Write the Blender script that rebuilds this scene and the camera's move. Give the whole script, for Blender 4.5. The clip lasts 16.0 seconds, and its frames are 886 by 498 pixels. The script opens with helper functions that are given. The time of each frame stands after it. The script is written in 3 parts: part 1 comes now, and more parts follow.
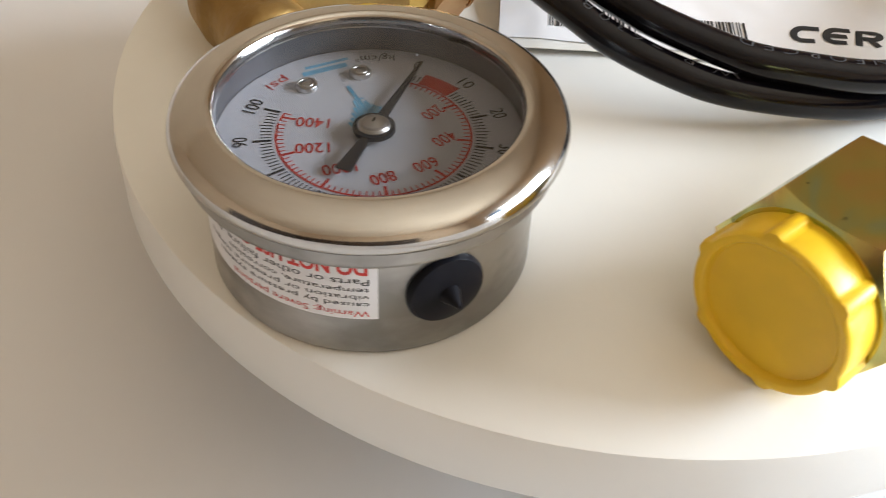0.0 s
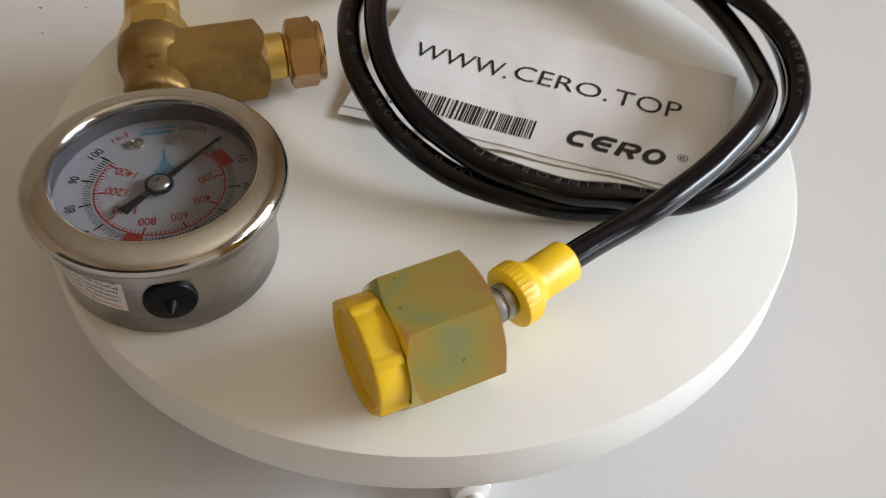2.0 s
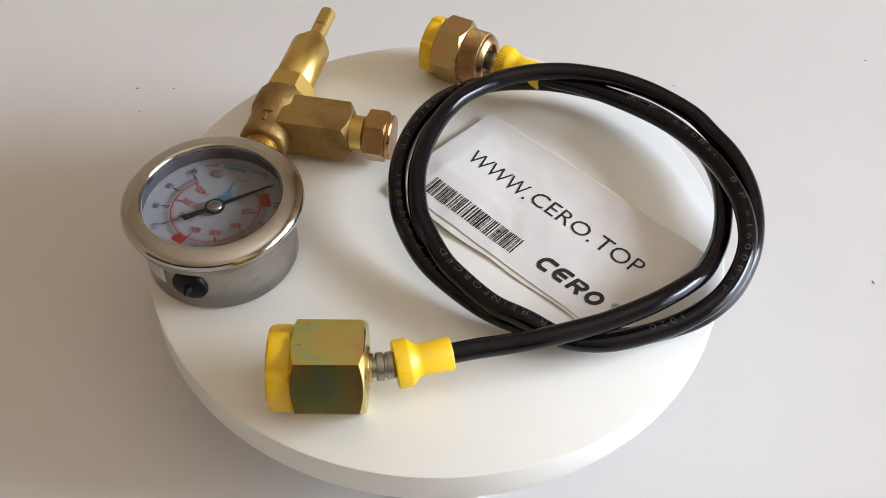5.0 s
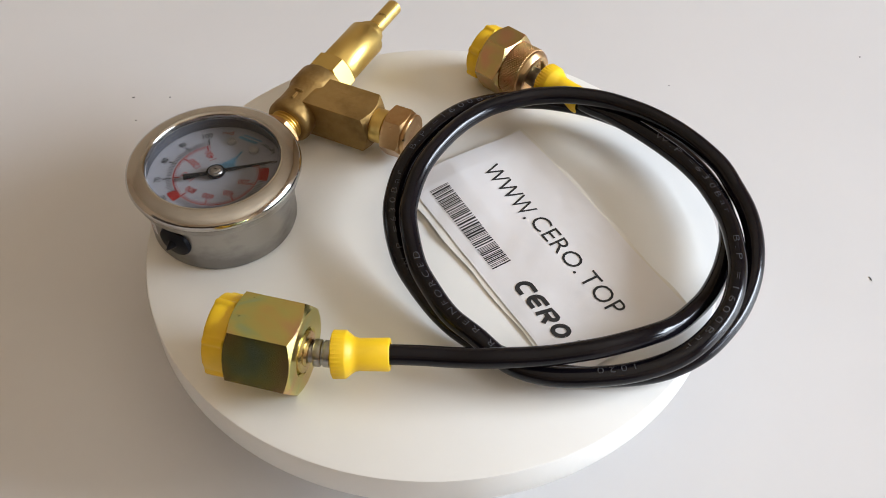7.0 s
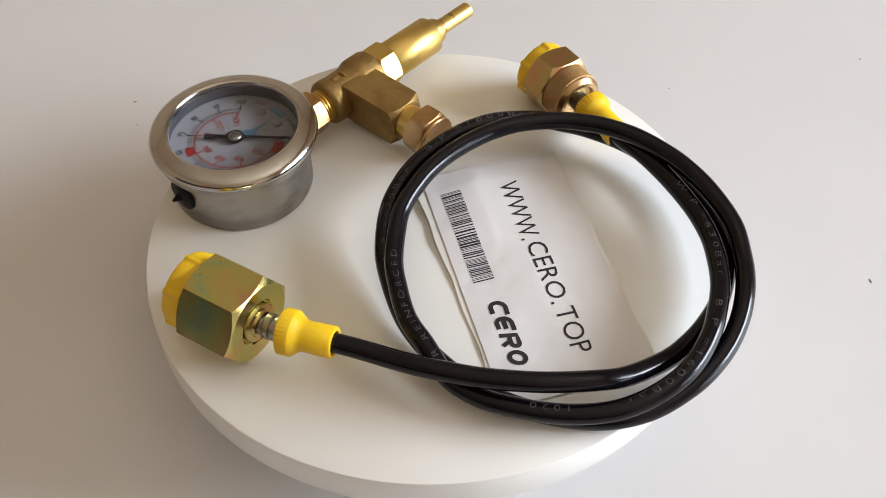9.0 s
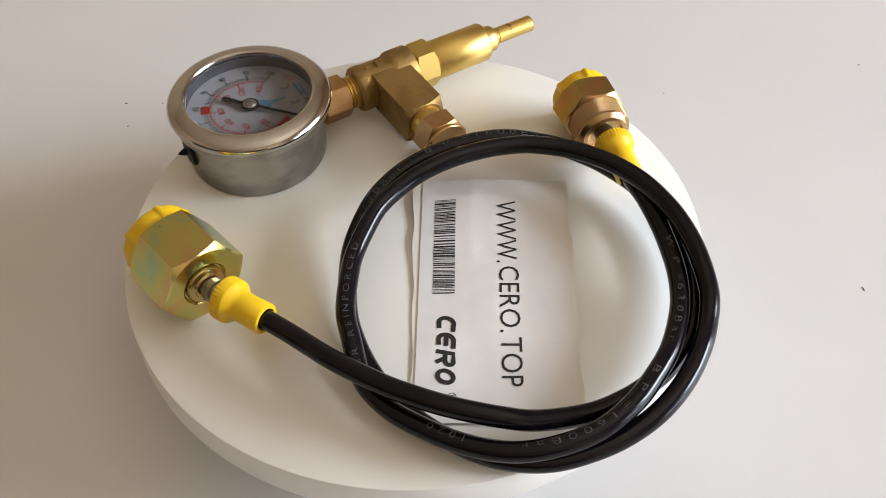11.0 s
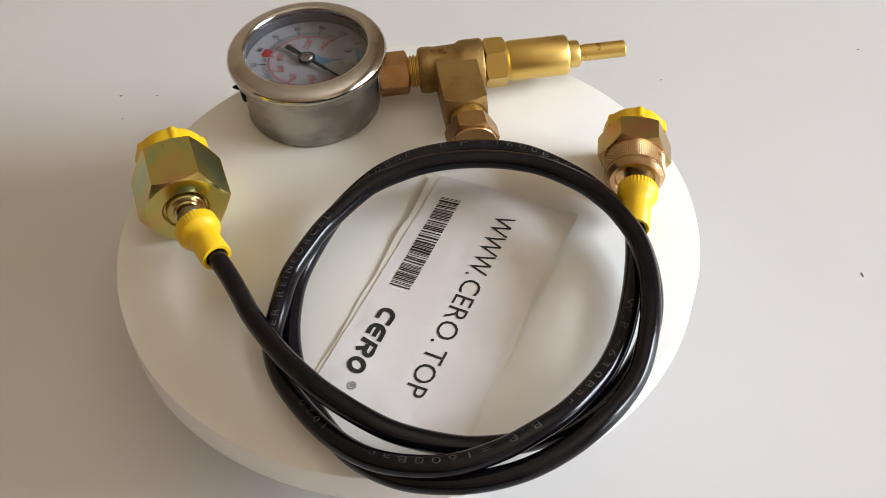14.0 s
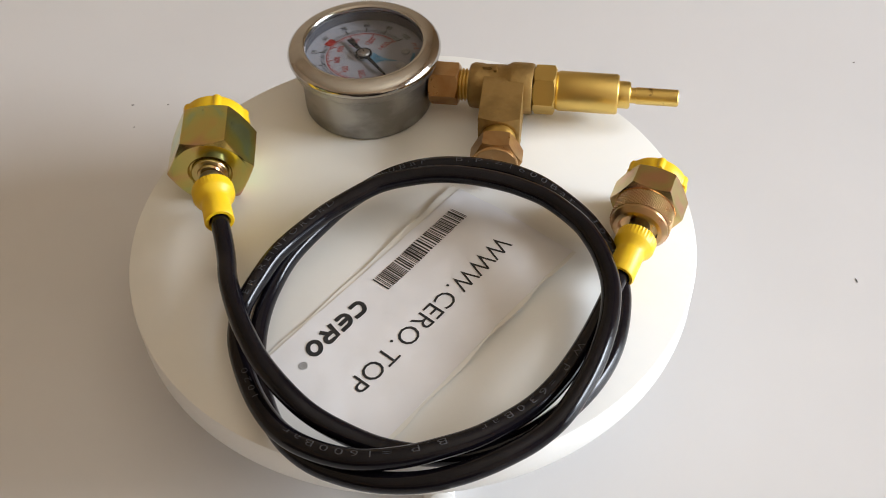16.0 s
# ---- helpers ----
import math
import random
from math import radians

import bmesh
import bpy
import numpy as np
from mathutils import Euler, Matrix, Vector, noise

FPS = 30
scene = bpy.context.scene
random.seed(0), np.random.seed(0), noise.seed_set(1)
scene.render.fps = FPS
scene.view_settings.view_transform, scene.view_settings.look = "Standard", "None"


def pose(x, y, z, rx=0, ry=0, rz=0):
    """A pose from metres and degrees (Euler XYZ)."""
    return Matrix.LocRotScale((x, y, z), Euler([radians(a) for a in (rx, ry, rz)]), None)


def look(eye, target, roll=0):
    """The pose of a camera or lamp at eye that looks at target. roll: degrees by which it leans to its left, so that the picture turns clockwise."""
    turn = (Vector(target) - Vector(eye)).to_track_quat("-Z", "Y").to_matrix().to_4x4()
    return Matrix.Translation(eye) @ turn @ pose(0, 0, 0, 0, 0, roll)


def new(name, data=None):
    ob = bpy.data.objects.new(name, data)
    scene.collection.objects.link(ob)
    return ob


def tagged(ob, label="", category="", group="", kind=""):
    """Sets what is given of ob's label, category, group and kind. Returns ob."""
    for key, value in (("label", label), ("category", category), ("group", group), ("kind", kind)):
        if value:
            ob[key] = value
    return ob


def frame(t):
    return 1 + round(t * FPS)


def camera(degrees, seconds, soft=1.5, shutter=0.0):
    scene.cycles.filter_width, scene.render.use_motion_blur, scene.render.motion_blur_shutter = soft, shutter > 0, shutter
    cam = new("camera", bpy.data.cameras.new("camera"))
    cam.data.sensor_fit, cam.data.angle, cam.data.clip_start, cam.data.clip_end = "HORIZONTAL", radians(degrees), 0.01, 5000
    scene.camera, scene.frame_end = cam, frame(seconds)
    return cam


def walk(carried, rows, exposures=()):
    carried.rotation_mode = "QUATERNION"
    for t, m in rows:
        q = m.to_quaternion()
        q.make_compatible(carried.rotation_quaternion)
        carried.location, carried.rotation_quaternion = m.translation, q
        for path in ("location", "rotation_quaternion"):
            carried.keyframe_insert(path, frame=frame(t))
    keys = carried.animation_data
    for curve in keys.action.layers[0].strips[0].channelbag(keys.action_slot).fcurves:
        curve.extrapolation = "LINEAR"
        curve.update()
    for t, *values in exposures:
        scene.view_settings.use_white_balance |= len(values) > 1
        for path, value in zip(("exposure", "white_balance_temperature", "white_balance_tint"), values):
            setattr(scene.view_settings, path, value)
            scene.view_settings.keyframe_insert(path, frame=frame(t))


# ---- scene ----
cam = camera(45.83, 16.0, soft=0.65, shutter=0.5)
# seconds, place, turn about x, y, z
ROWS = [
    (0.0, 0.1682, -0.0854, 0.1164, 47.09, -1.95, 75.08),
    (0.5, 0.1705, -0.0808, 0.1214, 46.78, -2.00, 73.93),
    (1.0, 0.1752, -0.0738, 0.1299, 46.27, -2.11, 72.97),
    (1.5, 0.1851, -0.0657, 0.1521, 45.04, -2.00, 73.06),
    (2.0, 0.2053, -0.0591, 0.1899, 42.16, -1.65, 73.92),
    (2.5, 0.2199, -0.0578, 0.2339, 40.58, -0.53, 75.23),
    (3.0, 0.2309, -0.0632, 0.2608, 40.42, -0.00, 75.06),
    (3.5, 0.2344, -0.0664, 0.2707, 40.56, -0.11, 75.16),
    (4.0, 0.2413, -0.0648, 0.2732, 41.08, -0.44, 76.14),
    (4.5, 0.2422, -0.0594, 0.2726, 41.02, -0.55, 76.66),
    (7.0, 0.2430, -0.0552, 0.2735, 41.14, 0.34, 76.02),
    (7.5, 0.2433, -0.0548, 0.2748, 41.07, 0.38, 75.98),
    (8.0, 0.2437, -0.0544, 0.2745, 41.07, 0.35, 76.03),
    (8.5, 0.2427, -0.0539, 0.2743, 41.06, 0.58, 75.86),
    (9.0, 0.2440, -0.0533, 0.2744, 41.28, 0.65, 76.09),
    (11.5, 0.2454, -0.0384, 0.2676, 41.82, 1.20, 77.21),
    (12.0, 0.2456, -0.0369, 0.2659, 41.77, 1.46, 77.32),
    (12.5, 0.2452, -0.0385, 0.2668, 41.54, 1.42, 77.04),
    (13.0, 0.2457, -0.0382, 0.2670, 41.51, 1.44, 76.95),
    (13.5, 0.2459, -0.0384, 0.2677, 41.44, 1.61, 76.80),
    (14.0, 0.2462, -0.0363, 0.2665, 41.44, 1.69, 76.97),
    (14.5, 0.2470, -0.0352, 0.2665, 41.26, 1.92, 76.92),
    (15.0, 0.2478, -0.0361, 0.2676, 41.14, 1.75, 76.86),
    (15.5, 0.2481, -0.0370, 0.2691, 41.33, 1.59, 76.77),
    (16.0, 0.2565, -0.0383, 0.2704, 42.44, 1.69, 77.31),
]
walk(cam, [(t, pose(x, y, z, rx, ry, rz)) for t, x, y, z, rx, ry, rz in ROWS],
     [(0.0, 0.22, 5960, 8), (0.5, 0.12, 5960, 8), (1.0, -0.10, 5990, 8), (1.5, -0.46, 6050, 8), (2.0, -0.58, 6100, 9), (2.5, -0.30, 6020, 9), (3.0, -0.26, 5980, 10), (7.0, -0.25, 5960, 10), (9.0, -0.26, 6030, 10), (12.0, -0.29, 6120, 10), (16.0, -0.34, 6120, 10)])
SPIN = 7.7477          # degrees a second, clockwise from above
TABLE_Z = -0.0473      # tabletop below the plate's top
PLATE_T = 0.0139
SPIN_ROWS = [0.5 * i for i in range(33)]
MM = 0.001

# ---- light ----
world = bpy.data.worlds.new("world")
scene.world = world
world.use_nodes = True
wn = world.node_tree.nodes
sky = wn.new("ShaderNodeTexSky")
sky.sky_type = "NISHITA"
sky.sun_disc = False
sky.sun_elevation, sky.sun_rotation = radians(35), radians(180)
world.node_tree.links.new(sky.outputs[0], wn["Background"].inputs[0])
wn["Background"].inputs[1].default_value = 0.1

WIN_Y = 1.55           # inner face of the window wall
WIN_X0, WIN_X1, WIN_Z0, WIN_Z1 = -0.02, 1.50, -0.06, 0.92


def window_lamp(name, x0, x1, z0, z1, energy, color):
    """Daylight that falls in through a stretch of the window opening."""
    data = bpy.data.lights.new(name, "AREA")
    data.shape, data.size, data.size_y, data.energy, data.color = "RECTANGLE", x1 - x0, z1 - z0, energy, color
    ob = new(name, data)
    ob.matrix_basis = look(((x0 + x1) / 2, WIN_Y + 0.04, (z0 + z1) / 2), ((x0 + x1) / 2, 0, (z0 + z1) / 2))
    return ob


window_lamp("sky_light", 0.0, 0.92, 0.44, 0.90, 58.5, (0.93, 0.97, 1.01))
window_lamp("ground_light", 0.0, 1.48, -0.04, 0.43, 18.0, (0.96, 0.98, 1.0))


# ---- materials ----
def material(name, color, rough=0.5, metal=0.0, vary=0.0, scale=60.0, bump=0.0, bump_scale=400.0, second=None, rough_vary=0.0, coat=0.0, spec=0.5, stretch=(1, 1, 1), mix_lo=0.4, mix_hi=0.62, sss=0.0):
    """A principled surface with two scales of variation in colour, gloss and relief."""
    m = bpy.data.materials.new(name)
    m.use_nodes = True
    n, l = m.node_tree.nodes, m.node_tree.links
    b = n["Principled BSDF"]
    b.inputs["Roughness"].default_value, b.inputs["Metallic"].default_value = rough, metal
    b.inputs["Coat Weight"].default_value = coat
    b.inputs["Specular IOR Level"].default_value = spec
    b.inputs["Subsurface Weight"].default_value = sss
    b.inputs["Subsurface Radius"].default_value = (0.004, 0.003, 0.002)
    b.inputs["Base Color"].default_value = (*color, 1)
    geo = n.new("ShaderNodeTexCoord")
    mapping = n.new("ShaderNodeMapping")
    mapping.inputs["Scale"].default_value = stretch
    l.new(geo.outputs["Object"], mapping.inputs["Vector"])
    noise_a = n.new("ShaderNodeTexNoise")
    noise_a.inputs["Scale"].default_value, noise_a.inputs["Detail"].default_value = scale, 5
    l.new(mapping.outputs[0], noise_a.inputs["Vector"])
    if vary or second:
        ramp = n.new("ShaderNodeValToRGB")
        other = second or tuple(c * (1 - vary) for c in color)
        ramp.color_ramp.elements[0].position, ramp.color_ramp.elements[1].position = mix_lo, mix_hi
        ramp.color_ramp.elements[0].color, ramp.color_ramp.elements[1].color = (*color, 1), (*other, 1)
        l.new(noise_a.outputs["Fac"], ramp.inputs["Fac"])
        l.new(ramp.outputs["Color"], b.inputs["Base Color"])
    if rough_vary:
        noise_r = n.new("ShaderNodeTexNoise")
        noise_r.inputs["Scale"].default_value, noise_r.inputs["Detail"].default_value = scale * 4, 6
        l.new(mapping.outputs[0], noise_r.inputs["Vector"])
        ran = n.new("ShaderNodeMapRange")
        ran.inputs["To Min"].default_value, ran.inputs["To Max"].default_value = rough - rough_vary, rough + rough_vary
        l.new(noise_r.outputs["Fac"], ran.inputs["Value"])
        l.new(ran.outputs[0], b.inputs["Roughness"])
    if bump:
        noise_b = n.new("ShaderNodeTexNoise")
        noise_b.inputs["Scale"].default_value, noise_b.inputs["Detail"].default_value = bump_scale, 4
        l.new(mapping.outputs[0], noise_b.inputs["Vector"])
        bp = n.new("ShaderNodeBump")
        bp.inputs["Strength"].default_value, bp.inputs["Distance"].default_value = bump, 0.0004
        l.new(noise_b.outputs["Fac"], bp.inputs["Height"])
        l.new(bp.outputs[0], b.inputs["Normal"])
    return m


TABLE_WHITE = material("table_white", (0.70, 0.685, 0.68), 0.32, vary=0.03, scale=9, bump=0.04, bump_scale=300, rough_vary=0.05)
PLATE_WHITE = material("plate_white", (0.84, 0.83, 0.79), 0.38, vary=0.03, scale=25, bump=0.05, bump_scale=700, rough_vary=0.06)
WALL_PAINT = material("wall_paint", (0.64, 0.49, 0.33), 0.8, vary=0.08, scale=3, bump=0.1, bump_scale=90)
CEILING_PAINT = material("ceiling_paint", (0.85, 0.72, 0.54), 0.8, vary=0.05, scale=3)
# near-black coat of the added panels that darken reflections in the nuts
PANEL_DARK = material("panel_dark", (0.075, 0.05, 0.035), 0.55, vary=0.35, scale=6, stretch=(1, 1, 0.15))
FLOOR_WOOD = material("floor_wood", (0.33, 0.21, 0.11), 0.5, vary=0.35, scale=6, stretch=(1, 8, 1))
STEEL = material("brushed_steel", (0.41, 0.395, 0.37), 0.34, 1.0, vary=0.4, scale=55, rough_vary=0.08, bump=0.03, bump_scale=1500, stretch=(1, 1, 1.6))
CHROME = material("polished_steel", (0.52, 0.50, 0.47), 0.13, 1.0, vary=0.06, scale=80, rough_vary=0.04)
BRIGHT_STEEL = material("bright_steel", (0.80, 0.77, 0.72), 0.30, 1.0, vary=0.1, scale=200)
DARK_STEEL = material("dull_steel", (0.24, 0.245, 0.265), 0.35, 0.8, vary=0.2, scale=120)
DIAL_WHITE = material("dial_white", (0.62, 0.61, 0.63), 0.5, vary=0.03, scale=60)
INK_BLACK = material("black_ink", (0.02, 0.02, 0.022), 0.6, vary=0.2, scale=300)
INK_RED = material("red_ink", (0.62, 0.05, 0.04), 0.6, vary=0.15, scale=300)
INK_BLUE = material("blue_ink", (0.22, 0.52, 0.72), 0.6, vary=0.3, scale=400)
INK_GREY = material("grey_ink", (0.06, 0.06, 0.063), 0.6, vary=0.5, scale=500)
BLACK_RUBBER = material("black_rubber", (0.006, 0.006, 0.009), 0.4, vary=0.3, scale=200, spec=0.13)
HOSE_BLACK = material("black_hose", (0.005, 0.0042, 0.0065), 0.16, vary=0.3, scale=90, rough_vary=0.04, bump=0.04, bump_scale=500, spec=0.28)
BRASS = material("brass", (0.40, 0.265, 0.095), 0.54, 0.95, second=(0.20, 0.12, 0.04), scale=70, rough_vary=0.12, bump=0.8, bump_scale=420, mix_lo=0.35, mix_hi=0.75)
BRASS_BRIGHT = material("machined_brass", (0.66, 0.47, 0.14), 0.38, 1.0, second=(0.27, 0.17, 0.055), scale=230, rough_vary=0.07, bump=0.06, bump_scale=800, mix_lo=0.67, mix_hi=0.74)
BRONZE = material("rosy_brass", (0.52, 0.33, 0.15), 0.30, 1.0, second=(0.42, 0.23, 0.09), scale=90, rough_vary=0.08, bump=0.06, bump_scale=600)
YELLOW = material("yellow_plastic", (0.84, 0.535, 0.005), 0.42, vary=0.10, scale=90, bump=0.06, bump_scale=900, sss=0.1)
PAPER = material("label_paper", (0.80, 0.79, 0.80), 0.55, vary=0.03, scale=40, bump=0.25, bump_scale=120)
BACKING = material("backing_paper", (0.78, 0.76, 0.70), 0.35, vary=0.04, scale=40, bump=0.2, bump_scale=140)
SPECK = material("dust_speck", (0.22, 0.21, 0.21), 0.8, vary=0.5, scale=900)


def plated(name, cols, rough, patch=52):
    """Chromate plating: patches of colour that drift into one another, with dark nicks and rubbed spots."""
    m = material(name, cols[0], rough, 1.0, vary=0.1, scale=70, rough_vary=0.06, bump=0.015, bump_scale=700)
    n, l = m.node_tree.nodes, m.node_tree.links
    co = n.new("ShaderNodeTexCoord")

    def cloud(scale, detail, twist=0.0):
        tex = n.new("ShaderNodeTexNoise")
        tex.inputs["Scale"].default_value, tex.inputs["Detail"].default_value, tex.inputs["Distortion"].default_value = scale, detail, twist
        l.new(co.outputs["Object"], tex.inputs["Vector"])
        return tex.outputs["Fac"]

    ramp = n.new("ShaderNodeValToRGB")
    ramp.color_ramp.elements[0].position, ramp.color_ramp.elements[0].color = 0.36, (*cols[0], 1)
    ramp.color_ramp.elements[1].position, ramp.color_ramp.elements[1].color = 0.74, (*cols[-1], 1)
    for i, c in enumerate(cols[1:-1]):
        e = ramp.color_ramp.elements.new(0.36 + 0.38 * (i + 1) / (len(cols) - 1))
        e.color = (*c, 1)
    rim, blend = n.new("ShaderNodeAttribute"), n.new("ShaderNodeMath")
    rim.attribute_name = "rim"
    near_edge = n.new("ShaderNodeMath")
    near_edge.operation, near_edge.inputs[1].default_value = "POWER", 3.0
    l.new(rim.outputs["Fac"], near_edge.inputs[0])
    blend.operation, blend.inputs[1].default_value = "MULTIPLY_ADD", 0.13
    l.new(near_edge.outputs[0], blend.inputs[0])
    l.new(cloud(patch, 3, 0.9), blend.inputs[2])
    l.new(blend.outputs[0], ramp.inputs["Fac"])
    nick = n.new("ShaderNodeValToRGB")
    nick.color_ramp.elements[0].position, nick.color_ramp.elements[1].position = 0.70, 0.74
    l.new(cloud(620, 2), nick.inputs["Fac"])
    zone = n.new("ShaderNodeValToRGB")
    zone.color_ramp.elements[0].position, zone.color_ramp.elements[1].position = 0.50, 0.62
    l.new(cloud(120, 3), zone.inputs["Fac"])
    both = n.new("ShaderNodeMath")
    both.operation = "MULTIPLY"
    l.new(nick.outputs["Color"], both.inputs[0])
    l.new(zone.outputs["Color"], both.inputs[1])
    mix = n.new("ShaderNodeMix")
    mix.data_type = "RGBA"
    l.new(both.outputs[0], mix.inputs[0])
    l.new(ramp.outputs["Color"], mix.inputs[6])
    mix.inputs[7].default_value = (0.06, 0.055, 0.05, 1)
    l.new(mix.outputs[2], n["Principled BSDF"].inputs["Base Color"])
    return m


ZINC_GREEN = plated("yellow_chromate", [(0.42, 0.54, 0.36), (0.48, 0.56, 0.25), (0.58, 0.56, 0.19), (0.64, 0.53, 0.18), (0.66, 0.46, 0.20), (0.60, 0.35, 0.24)], 0.205, 48)
ZINC_PINK = plated("rosy_chromate", [(0.62, 0.33, 0.20), (0.62, 0.38, 0.20), (0.54, 0.45, 0.18), (0.60, 0.40, 0.20), (0.68, 0.38, 0.24)], 0.24)


ROSY = material("rosy_plating", (0.50, 0.29, 0.16), 0.30, 1.0, second=(0.46, 0.34, 0.15), scale=90, rough_vary=0.08)


def glass_material():
    """A thin clear pane: see-through, with a mirror that grows towards grazing views."""
    m = bpy.data.materials.new("gauge_glass")
    m.use_nodes = True
    n, l = m.node_tree.nodes, m.node_tree.links
    n.remove(n["Principled BSDF"])
    clear, gloss, mix, edge = n.new("ShaderNodeBsdfTransparent"), n.new("ShaderNodeBsdfGlossy"), n.new("ShaderNodeMixShader"), n.new("ShaderNodeLayerWeight")
    clear.inputs["Color"].default_value = (0.735, 0.74, 0.755, 1)
    gloss.inputs["Roughness"].default_value = 0.03
    steep, share = n.new("ShaderNodeMath"), n.new("ShaderNodeMath")
    steep.operation, steep.inputs[1].default_value = "POWER", 4.0
    share.operation, share.inputs[1].default_value, share.inputs[2].default_value = "MULTIPLY_ADD", 0.5, 0.03
    l.new(edge.outputs["Facing"], steep.inputs[0])
    l.new(steep.outputs[0], share.inputs[0])
    l.new(share.outputs[0], mix.inputs[0])
    l.new(clear.outputs[0], mix.inputs[1])
    l.new(gloss.outputs[0], mix.inputs[2])
    l.new(mix.outputs[0], n["Material Output"].inputs["Surface"])
    return m


GLASS = glass_material()


SPUN = []


# ---- mesh helpers ----
def mesh_object(name, bm, mat, smooth=40):
    me = bpy.data.meshes.new(name)
    bmesh.ops.recalc_face_normals(bm, faces=bm.faces)
    bm.to_mesh(me)
    bm.free()
    me.materials.append(mat)
    if smooth:
        me.shade_smooth()
        me.set_sharp_from_angle(angle=radians(smooth))
    return new(name, me)


def part(name, bm, mat, parent, label="", smooth=40):
    ob = mesh_object(name, bm, mat, smooth)
    ob.parent = parent
    if label:
        tagged(ob, label)
    return ob


def moved(bm, m):
    bmesh.ops.transform(bm, matrix=m, verts=bm.verts)
    return bm


def rings(rows, closed_ends=True, bm=None):
    """Skins rings of equal point count, each a list of points."""
    bm = bm or bmesh.new()
    made = [[bm.verts.new(p) for p in r] for r in rows]
    n = len(rows[0])
    for a, b in zip(made, made[1:]):
        for i in range(n):
            bm.faces.new((a[i], a[(i + 1) % n], b[(i + 1) % n], b[i]))
    if closed_ends:
        bm.faces.new(made[0])
        bm.faces.new(made[-1])
    return bm


def lathe(profile, segs=64, closed=False):
    """Turns (r, z) pairs in millimetres about z. closed: the profile is a ring."""
    rows = [[(r * MM * math.cos(2 * math.pi * i / segs), r * MM * math.sin(2 * math.pi * i / segs), z * MM) for i in range(segs)] for r, z in profile]
    if closed:
        rows.append(rows[0])
        bm = rings(rows, False)
        bmesh.ops.remove_doubles(bm, verts=bm.verts, dist=1e-7)
        return bm
    return rings(rows)


def hex_radius(af, phi, sides=6):
    w = 2 * math.pi / sides
    return af / 2 / math.cos((phi % w) - w / 2)


def hex_body(af, length, bore=0.0, chamfer0=1.0, chamfer1=1.0, segs=192, sides=6, depth=None):
    """A hex nut along +x from 0, millimetres, flats up; its corners turned off at both ends, a bore from the far end.
    The point attribute "rim" runs from 0 amid each flat to 1 at its edges."""
    core = af / 2 * 0.965
    rows = [[] for _ in range(11)]
    for i in range(segs):
        phi = 2 * math.pi * i / segs
        r = hex_radius(af, phi, sides)
        cut = (r - core) / 1.75        # how far the turned cone reaches along the flat
        x0, x1 = (cut if chamfer0 else 0.05), (length - cut if chamfer1 else length - 0.05)
        line = [(0, core if chamfer0 else r)] + [(x0 + (x1 - x0) * k / 8, r) for k in range(9)] + [(length, core if chamfer1 else r)]
        for row, (x, rr) in zip(rows, line):
            row.append((x * MM, rr * MM * math.sin(phi), rr * MM * math.cos(phi)))
    if bore:
        d = length - (depth or length * 0.5)
        for x, r in ((length, bore + 0.6), (length - 0.6, bore), (d, bore)):
            rows.append([(x * MM, r * MM * math.sin(2 * math.pi * i / segs), r * MM * math.cos(2 * math.pi * i / segs)) for i in range(segs)])
    bm = rings(rows)
    rim = bm.verts.layers.float.new("rim")
    bm.verts.ensure_lookup_table()
    for k, v in enumerate(bm.verts):
        across = abs((k % segs) / segs * sides % 1 - 0.5) * 2
        along = abs(v.co.x / MM / length - 0.5) * 2
        turned_end = along > 0.995 or math.hypot(v.co.y, v.co.z) < af / 2 * MM * 0.97
        v[rim] = 0.6 if turned_end else max(across, along)
    # a flat on top: the corner sits at angle 0, so turn by half a side
    return moved(bm, Matrix.Rotation(math.pi / sides, 4, "X"))


def turned(profile, segs=64):
    """Turns (x, r) pairs in millimetres about the x axis."""
    return rings([[(x * MM, r * MM * math.sin(2 * math.pi * i / segs), r * MM * math.cos(2 * math.pi * i / segs)) for i in range(segs)] for x, r in profile])


def block(x0, x1, y0, y1, z0, z1, bevel=0.0, segs=2):
    bm = bmesh.new()
    bmesh.ops.create_cube(bm, size=1)
    moved(bm, Matrix.Translation(((x0 + x1) / 2, (y0 + y1) / 2, (z0 + z1) / 2)) @ Matrix.Diagonal((x1 - x0, y1 - y0, z1 - z0, 1)))
    if bevel:
        bmesh.ops.bevel(bm, geom=bm.edges[:], offset=bevel, segments=segs, affect="EDGES")
    return bm


def smooth_path(points, step):
    """A Catmull-Rom line through points, about step apart."""
    ps = [Vector(p) for p in points]
    ps = [2 * ps[0] - ps[1]] + ps + [2 * ps[-1] - ps[-2]]
    out = []
    for a, b, c, d in zip(ps, ps[1:], ps[2:], ps[3:]):
        k = max(2, int((c - b).length / step))
        for i in range(k):
            t = i / k
            out.append(0.5 * ((2 * b) + (c - a) * t + (2 * a - 5 * b + 4 * c - d) * t * t + (3 * b - a - 3 * c + d) * t ** 3))
    out.append(ps[-2])
    return out


def path_frames(path):
    """Along, side and up at each point of a path."""
    out = []
    for i, p in enumerate(path):
        along = (path[min(i + 1, len(path) - 1)] - path[max(i - 1, 0)]).normalized()
        side = Vector((0, 0, 1)).cross(along).normalized()
        out.append((along, side, along.cross(side)))
    return out


